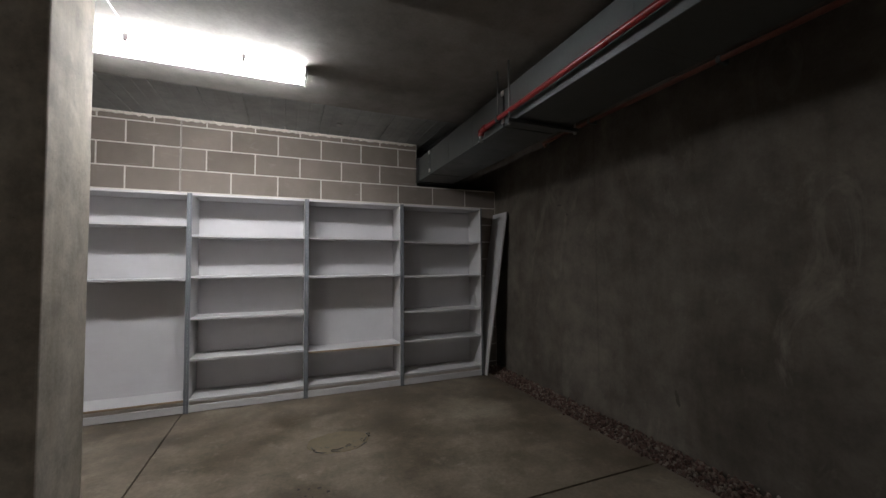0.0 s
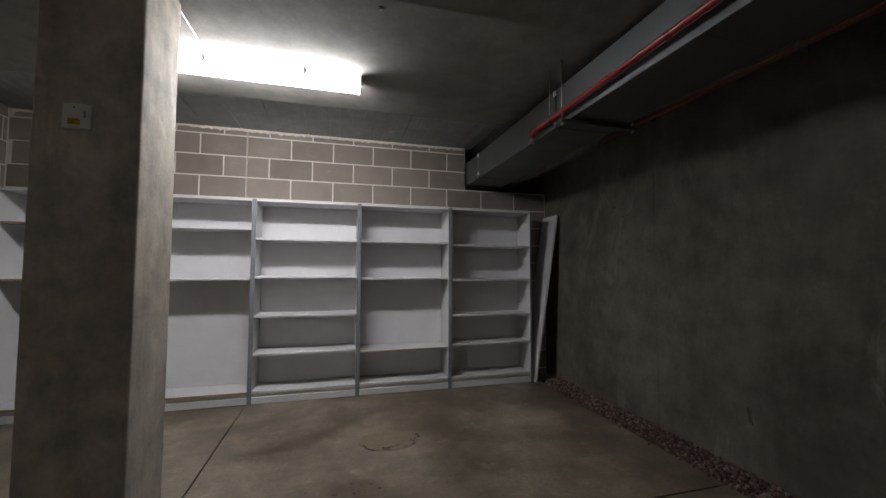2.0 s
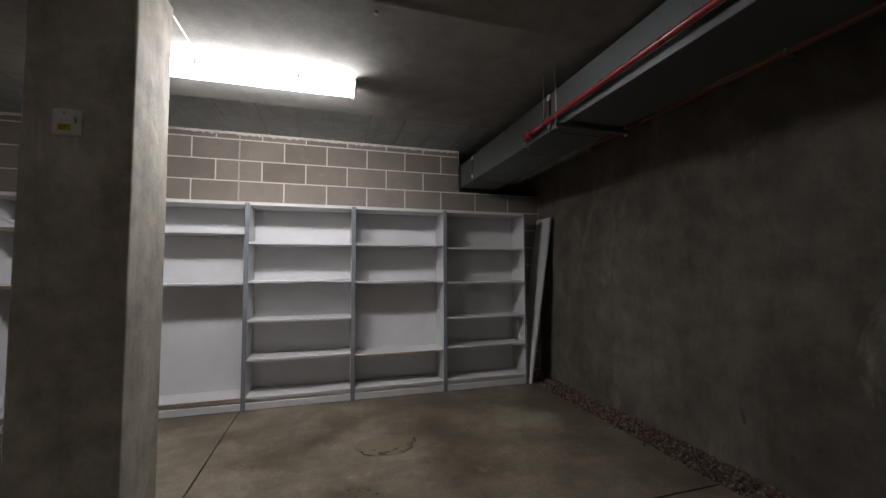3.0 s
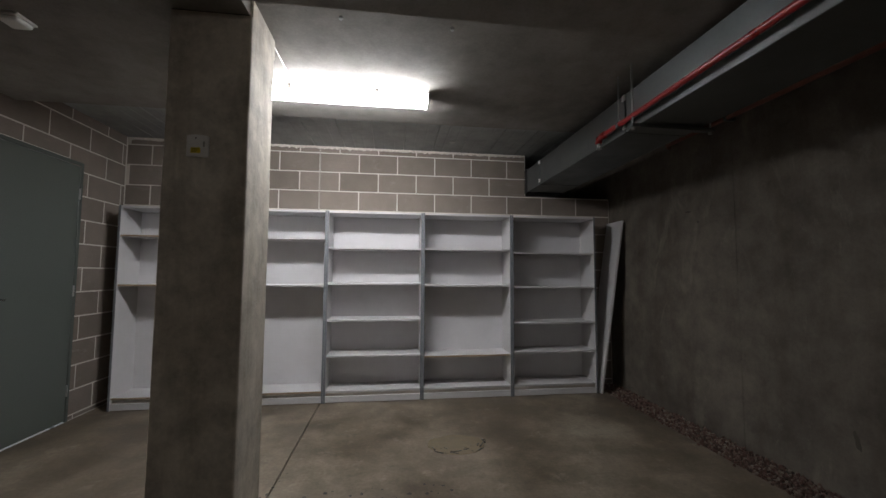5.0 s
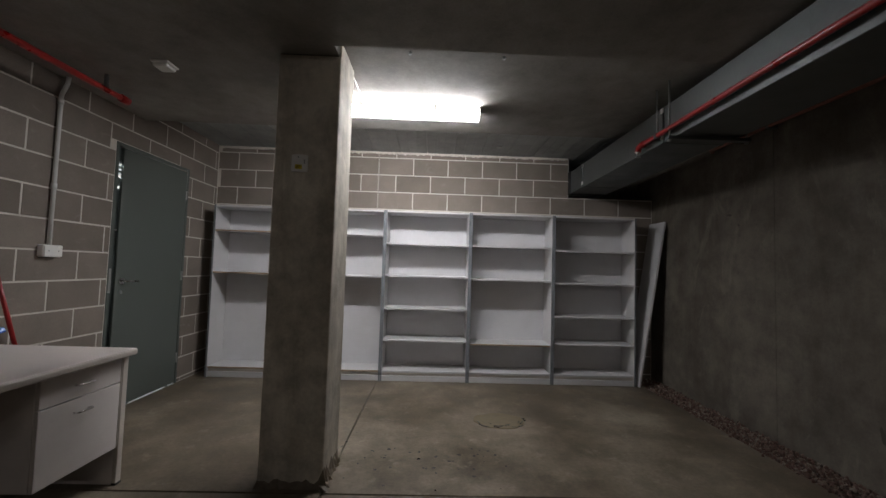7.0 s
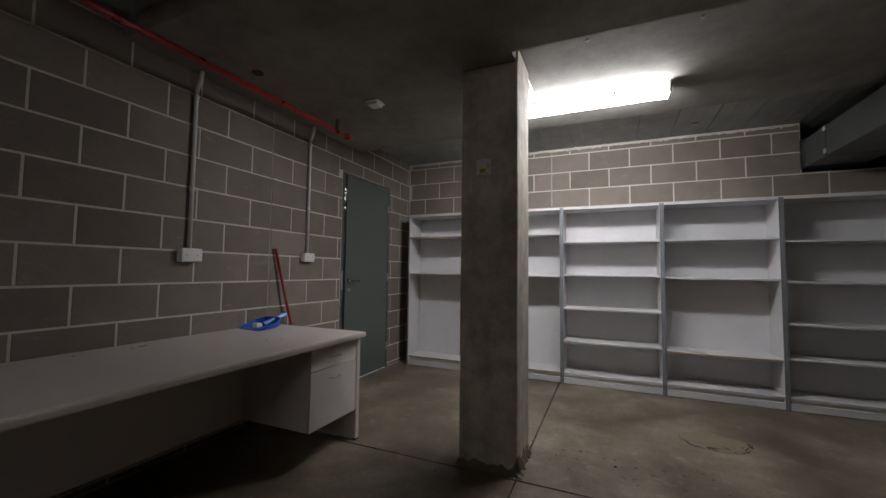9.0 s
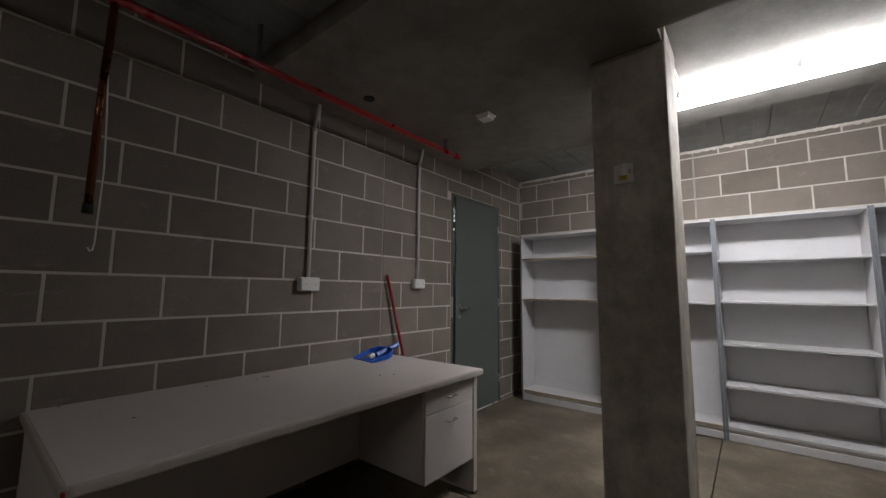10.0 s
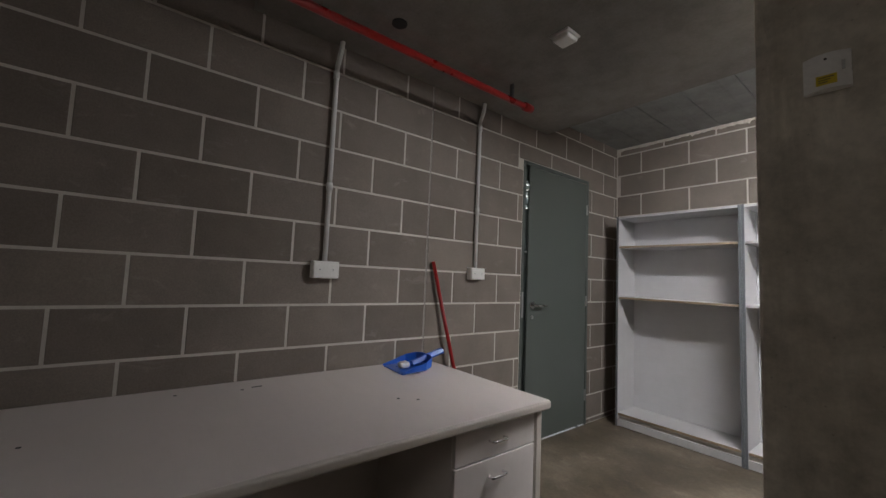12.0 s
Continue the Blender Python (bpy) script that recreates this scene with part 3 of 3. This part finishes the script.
out += [(dw - r + r * math.cos(a), dl - r + r * math.sin(a)) for a in (math.pi / 2 * k / 6 for k in range(0, 7))] + [(0, dl)]
bm = bmesh.new()
profile(bm, out, "z", DT - 0.0335, DT - 0.0015)
bmesh.ops.bevel(bm, geom=[e for e in bm.edges if abs(e.verts[0].co.z - e.verts[1].co.z) < 1e-5], offset=0.009, segments=3, affect="EDGES", profile=0.5)
part("edging", bm, M_DESKEDGE, top, "rounded beige edge band")
for y in (0.012, dl - 0.034):
    e = part("end_panel", boxed(0.06, dw - 0.075, y, y + 0.022, 0, DT - 0.034, 0.002), M_DESK, t)
    part("leg_post", boxed(dw - 0.0745, dw - 0.052, y - 0.006, y + 0.028, 0, DT - 0.034, 0.004, 2), M_DESKEDGE, e, "beige front post")
    part("foot_cap", boxed(dw - 0.076, dw - 0.05, y - 0.008, y + 0.03, 0, 0.012, 0.002), M_BLACK, e)
part("modesty_panel", boxed(0.30, 0.318, 0.036, dl - 0.036, 0.2, DT - 0.034, 0.001), M_DESK, t)
PY0, PY1, PZ0, PZ1 = 1.36, dl - 0.046, 0.20, DT - 0.034
ped = part("pedestal", boxed(0.319, dw - 0.075, PY0, PY1, PZ0, PZ1, 0.002), M_DESK, t)
part("side_strip", boxed(dw - 0.074, dw - 0.057, PY1 + 0.002, PY1 + 0.010, PZ0, PZ1, 0.001), M_DESKEDGE, ped)
for z0, z1, hz in ((PZ0, 0.538, 0.475), (0.543, PZ1 - 0.002, 0.602)):
    dr = part("drawer", boxed(dw - 0.073, dw - 0.055, PY0, PY1 - 0.004, z0, z1, 0.002), M_DESK, t)
    yc = (PY0 + PY1) / 2 - 0.012
    part("pull", tubed([(dw - 0.056, yc - 0.038, hz), (dw - 0.034, yc - 0.040, hz + 0.002), (dw - 0.030, yc - 0.034, hz + 0.003), (dw - 0.030, yc + 0.034, hz + 0.003), (dw - 0.034, yc + 0.040, hz + 0.002), (dw - 0.056, yc + 0.038, hz)], 0.0045, 10), M_CHROME, dr, "chrome bow handle")
for x, y in ((0.55, 1.30), (0.60, 1.36), (0.40, 0.25), (0.10, 0.60), (0.14, 0.82), (0.02, 0.10)):
    part("screw_hole", tubed([(x, y, DT - 0.001), (x, y, DT + 0.0012)], 0.006, 10), M_PRINT, top, "dark screw hole")
part("scratch", boxed(0.115, 0.125, 0.86, 0.90, DT - 0.001, DT + 0.001), M_PRINT, top)
part("corner_chip", boxed(dw - 0.022, dw - 0.004, 0.004, 0.014, DT - 0.026, DT - 0.010, 0.003), M_RED, top, "red exposed corner where edging broke")

# dustpan with brush head lying on the desk
def dustpan():
    t = thing("dustpan", "blue plastic dustpan lying on the desk by the wall", "dustpan", (-2.67, 1.575, DT + 0.002))
    bm = bmesh.new()
    outl = [(-0.12, -0.105), (-0.125, 0.05), (-0.09, 0.11), (-0.03, 0.125), (0.03, 0.125), (0.09, 0.11), (0.125, 0.05), (0.12, -0.105)]
    profile(bm, outl, "z", 0.0, 0.004)
    part("tray", bm, M_BLUE, t)
    bm = bmesh.new()
    for (ax, ay), (bx, by) in zip(outl, outl[1:]):
        ha, hb = (0.012 + 0.05 * (p + 0.105) / 0.23 for p in (ay, by))
        d = Vector((by - ay, ax - bx, 0)).normalized() * 0.003
        lo = [bm.verts.new((ax, ay, 0.003)), bm.verts.new((bx, by, 0.003)), bm.verts.new((bx * 1.06, by * 1.06, hb)), bm.verts.new((ax * 1.06, ay * 1.06, ha))]
        hi = [bm.verts.new(v.co + d) for v in lo]
        bm.faces.new(lo)
        bm.faces.new(hi[::-1])
        for k in range(4):
            bm.faces.new((lo[k], lo[(k + 1) % 4], hi[(k + 1) % 4], hi[k]))
    part("rim", bm, M_BLUE, t)
    bm = bmesh.new()
    profile(bm, [(-0.018, 0.022), (0.018, 0.022), (0.022, 0.032), (0.012, 0.052), (-0.012, 0.052), (-0.022, 0.032)], "y", 0.02, 0.25)
    bmesh.ops.rotate(bm, verts=bm.verts, cent=(0, 0.11, 0.05), matrix=Matrix.Rotation(radians(11), 3, "X"))
    part("handle", bm, M_BLUE, t)
    part("dust_lump", boxed(-0.03, 0.03, -0.06, 0.0, 0.004, 0.04, 0.013, 3), M_PLASTIC, t, "pale crumpled scrap in the tray")
    t.rotation_euler = (radians(5), 0, radians(-4))
    t.scale = (0.86, 0.86, 0.86)
    t.location.z += 0.009


dustpan()

# broom leaning on the wall behind the desk end
t = thing("broom", "broom with a red handle leaning against the block wall", "broom", (-2.70, 2.135, 0.0))
part("stick", tubed([(0.0, 0.0, 0.07), (-0.055, -0.08, 0.4), (-0.095, -0.157, 0.70), (-0.125, -0.311, 1.293)], 0.0115, 12), M_RED, t)
part("head", boxed(-0.03, 0.03, -0.13, 0.13, 0.055, 0.09, 0.008, 2), M_RED, t)
part("bristles", boxed(-0.027, 0.027, -0.127, 0.127, 0.0, 0.055, 0.006), M_BLACK, t)


# ---- floor marks ----
t = thing("floor_patch", "round cracked mortar patch in the slab", "floor patch", (0.205, 2.76, 0))
tagged(t, kind="structure")
bm = bmesh.new()
n = 40
rim = []
for k in range(n):
    a = 2 * math.pi * k / n
    rr = 1 + 0.12 * noise.noise(Vector((math.cos(a) * 1.7, math.sin(a) * 1.7, 3)))
    rim.append((rr * math.cos(a), rr * math.sin(a)))
cen = bm.verts.new((0, 0, 0.009))
rings = []
for f, z in ((0.45, 0.008), (0.8, 0.007), (0.97, 0.004), (1.0, -0.001)):
    rings.append([bm.verts.new((0.205 * f * x, 0.155 * f * y, z + 0.002 * noise.noise(Vector((x * f * 4, y * f * 4, 1))))) for x, y in rim])
for k in range(n):
    bm.faces.new((cen, rings[0][k], rings[0][(k + 1) % n]))
    for a, b in zip(rings, rings[1:]):
        bm.faces.new((a[k], b[k], b[(k + 1) % n], a[(k + 1) % n]))
part("mortar_bed", bm, M_PATCH, t)
crk = random.Random(5)
for k in range(16):
    a, f = crk.uniform(3.3, 6.3), crk.uniform(0.6, 1.06)
    pts = []
    for m in range(6):
        pts.append((0.205 * f * math.cos(a), 0.155 * f * math.sin(a), 0.0025 + 0.004 * (f < 0.97)))
        a += crk.uniform(0.02, 0.12)
        f += crk.uniform(-0.035, 0.035)
    part("crack", tubed(pts, crk.uniform(0.0015, 0.0045), 6), M_OIL, t, "dark ragged crack")

# scars on the concrete wall
for y, z, w, h in ((1.765, 0.335, 0.028, 0.10), (2.87, 1.73, 0.06, 0.018), (1.255, 0.345, 0.022, 0.07), (2.77, 1.634, 0.025, 0.02)):
    bm = bmesh.new()
    n = 16
    ring = []
    for k in range(n):
        a = 2 * math.pi * k / n
        q = 1 + 0.6 * noise.noise(Vector((math.cos(a) * 2 + y * 9, math.sin(a) * 2, z)))
        ring.append(bm.verts.new((-0.002, 0.5 * w * q * math.cos(a) + 0.25 * h * math.sin(a) * 0.5, 0.5 * h * q * math.sin(a))))
    c = bm.verts.new((-0.001, 0, 0))
    for k in range(n):
        bm.faces.new((c, ring[k], ring[(k + 1) % n]))
    ob = new("wall_scar", meshed("wall_scar", bm, M_SCAR))
    ob.location = (RX, y, z)
    tagged(ob, "small dark scar in the concrete wall surface", "stain", "scars on the concrete wall", "structure")

# black drips on the slab
rng = random.Random(7)
bm = bmesh.new()
for cx, cy, sx, sy, count in ((-0.72, 2.06, 0.10, 0.12, 14), (-0.30, 2.12, 0.16, 0.16, 26), (0.02, 2.2, 0.05, 0.06, 5), (-0.6, 1.62, 0.4, 0.05, 12), (-0.9, 2.3, 0.03, 0.2, 6)):
    for _ in range(count):
        x, y = rng.gauss(cx, sx), rng.gauss(cy, sy)
        if C0 - 0.03 < x < C1 + 0.03 and CY0 - 0.03 < y < CY1 + 0.03:
            continue
        r, st = rng.uniform(0.004, 0.012), rng.uniform(0.6, 1.4)
        vs = [bm.verts.new((x + r * st * math.cos(a) * (1 + rng.uniform(-0.25, 0.25)), y + r * math.sin(a) * (1 + rng.uniform(-0.25, 0.25)), 0.0012)) for a in (2 * math.pi * k / 9 for k in range(9))]
        bm.faces.new(vs)
tagged(new("oil_drips", meshed("oil_drips", bm, M_OIL)), "small black oil drips on the concrete floor", "stain", kind="stuff")

# gravel strip along the concrete wall
bm = bmesh.new()
verts, faces = [], []
base = bmesh.new()
bmesh.ops.create_icosphere(base, subdivisions=1, radius=1.0)
bv, bf = [v.co.copy() for v in base.verts], [[v.index for v in f.verts] for f in base.faces]
base.free()
for _ in range(7600):
    y = rng.uniform(-1.2, BY - 0.02) if rng.random() < 0.9 else rng.uniform(FY, -1.2)
    s = rng.uniform(0.005, 0.0135)
    x = rng.uniform(GRAVEL_X + 0.012, RX - 0.012)
    if rng.random() < 0.05:
        x -= rng.uniform(0.0, 0.06)
    z = -0.027 + rng.uniform(0.0, 0.022) + 0.028 * (x - GRAVEL_X) / 0.25 if x > GRAVEL_X else 0.5 * s
    m = Matrix.LocRotScale((x, y, z), Euler((rng.uniform(0, 6), rng.uniform(0, 6), rng.uniform(0, 6))), (s * rng.uniform(0.8, 1.5), s, s * rng.uniform(0.5, 0.9)))
    o = len(verts)
    verts += [m @ (c * rng.uniform(0.85, 1.15)) for c in bv]
    faces += [[o + i for i in f] for f in bf]
bm.free()
me = bpy.data.meshes.new("gravel")
me.from_pydata(verts, [], faces)
me.materials.append(M_PEBBLE)
tagged(new("gravel", me), "reddish brown gravel strip along the concrete wall", "gravel", kind="stuff")


# ---- blocks of the walls ----
block_meshes = {}


def block_mesh(w, h, facing):
    key = (round(w, 3), round(h, 3), facing)
    if key not in block_meshes:
        i, d = 0.0015, 0.03
        out = [(0, 0), (key[0], 0), (key[0], key[1]), (0, key[1])]
        inn = [(i, i), (key[0] - i, i), (key[0] - i, key[1] - i), (i, key[1] - i)]
        vs = [(u, -d, v) for u, v in out] + [(u, -0.0015, v) for u, v in out] + [(u, 0.0, v) for u, v in inn]
        if facing == "x":   # u runs along y, outwards is +x
            vs = [(dd, u, v) for u, dd, v in vs]
        else:               # u runs along x, outwards is -y
            vs = [(u, -dd, v) for u, dd, v in vs]
        fs = [(8, 9, 10, 11)]
        for a, b in ((0, 4), (4, 8)):
            fs += [(a + k, a + (k + 1) % 4, b + (k + 1) % 4, b + k) for k in range(4)]
        b2 = bmesh.new()
        bvs = [b2.verts.new(v) for v in vs]
        for f in fs:
            b2.faces.new([bvs[k] for k in f])
        block_meshes[key] = meshed("block", b2, M_BLOCK)
    return block_meshes[key]


def lay(parent, facing, u0, u1, z_first, offset, cuts, holes, top):
    """Running bond of 390 x 190 blocks, cut at the given lines and round the openings."""
    j = 0.0058
    n = 0
    z = z_first - 0.2
    while z < top - 0.02:
        za, zb = max(z, 0.0), min(z + 0.2, top)
        start = offset + (0.2 if n % 2 else 0.0)
        k = math.floor((u0 - start) / 0.4)
        edges = [u0] + [start + 0.4 * m for m in range(k, k + 40) if u0 + 0.02 < start + 0.4 * m < u1 - 0.02] + [u1]
        for c in cuts:
            edges = sorted([e for e in edges if abs(e - c) > 0.03] + [c])
        for h0, h1, hz0, hz1 in holes:
            if za < hz1 - 0.14 and zb > hz0 + 0.06:
                edges = sorted([e for e in edges if abs(e - h0) > 0.02 and abs(e - h1) > 0.02] + [h0, h1])
        for a, b in zip(edges, edges[1:]):
            mid = (a + b) / 2
            if any(h0 < mid < h1 and za < hz1 - 0.14 and zb > hz0 + 0.06 for h0, h1, hz0, hz1 in holes) or b - a < 0.03:
                continue
            ca, cb = za, zb
            for h0, h1, hz0, hz1 in holes:
                if h0 < mid < h1 and za < hz1 < zb:
                    ca = hz1
                if h0 < mid < h1 and za < hz0 < zb:
                    cb = hz0
            if cb - ca < 0.03:
                continue
            ob = new("block", block_mesh(b - a - 2 * j, cb - ca - 2 * j, facing))
            push = rng.uniform(-0.001, 0.0005)
            ob.location = (LX + push, a + j, ca + j) if facing == "x" else (a + j, BY - push, ca + j)
            ob.parent = parent
        z += 0.2
        n += 1


lay(wall_west, "x", -2.0, BY, 0.04, 0.0, (1.79,), ((D0, D1, -1.0, DH),), 2.70)
lay(wall_north, "y", LX, RX, 0.058, -0.217 - 4.0, (-1.017,), ((NX, RX + 1, NZ, 5.0),), BACK - 0.012)
# ragged mortar packing along the top of the block wall
verts, faces = [], []
u = LX + 0.02
while u < NX - 0.03:
    step = rng.uniform(0.012, 0.03)
    lo, out = BACK - 0.019 - abs(rng.gauss(0, 0.007)), 0.003 + abs(rng.gauss(0, 0.004))
    o = len(verts)
    verts += [(u, BY - 0.001, lo - 0.004), (u, BY - out, lo), (u, BY - out * 0.7, BACK - 0.0035), (u, BY + 0.02, BACK - 0.0035)]
    if o:
        faces += [(o - 4 + k, o + k, o + k + 1, o - 3 + k) for k in range(3)]
    u += step
me = bpy.data.meshes.new("mortar_packing")
me.from_pydata(verts, [], faces)
me.materials.append(M_MORTAR)
packing = new("mortar_packing", me)
packing.parent = wall_north
tagged(packing, "ragged pale mortar under the deck")
# grey sealant in the two control joints
part("control_joint", boxed(LX - 0.02, LX - 0.001, 1.786, 1.794, 0, TOP), M_SEALANT, wall_west, "grey sealant joint")
part("control_joint", boxed(-1.021, -1.013, BY + 0.001, BY + 0.02, 0, BACK), M_SEALANT, wall_north, "grey sealant joint")
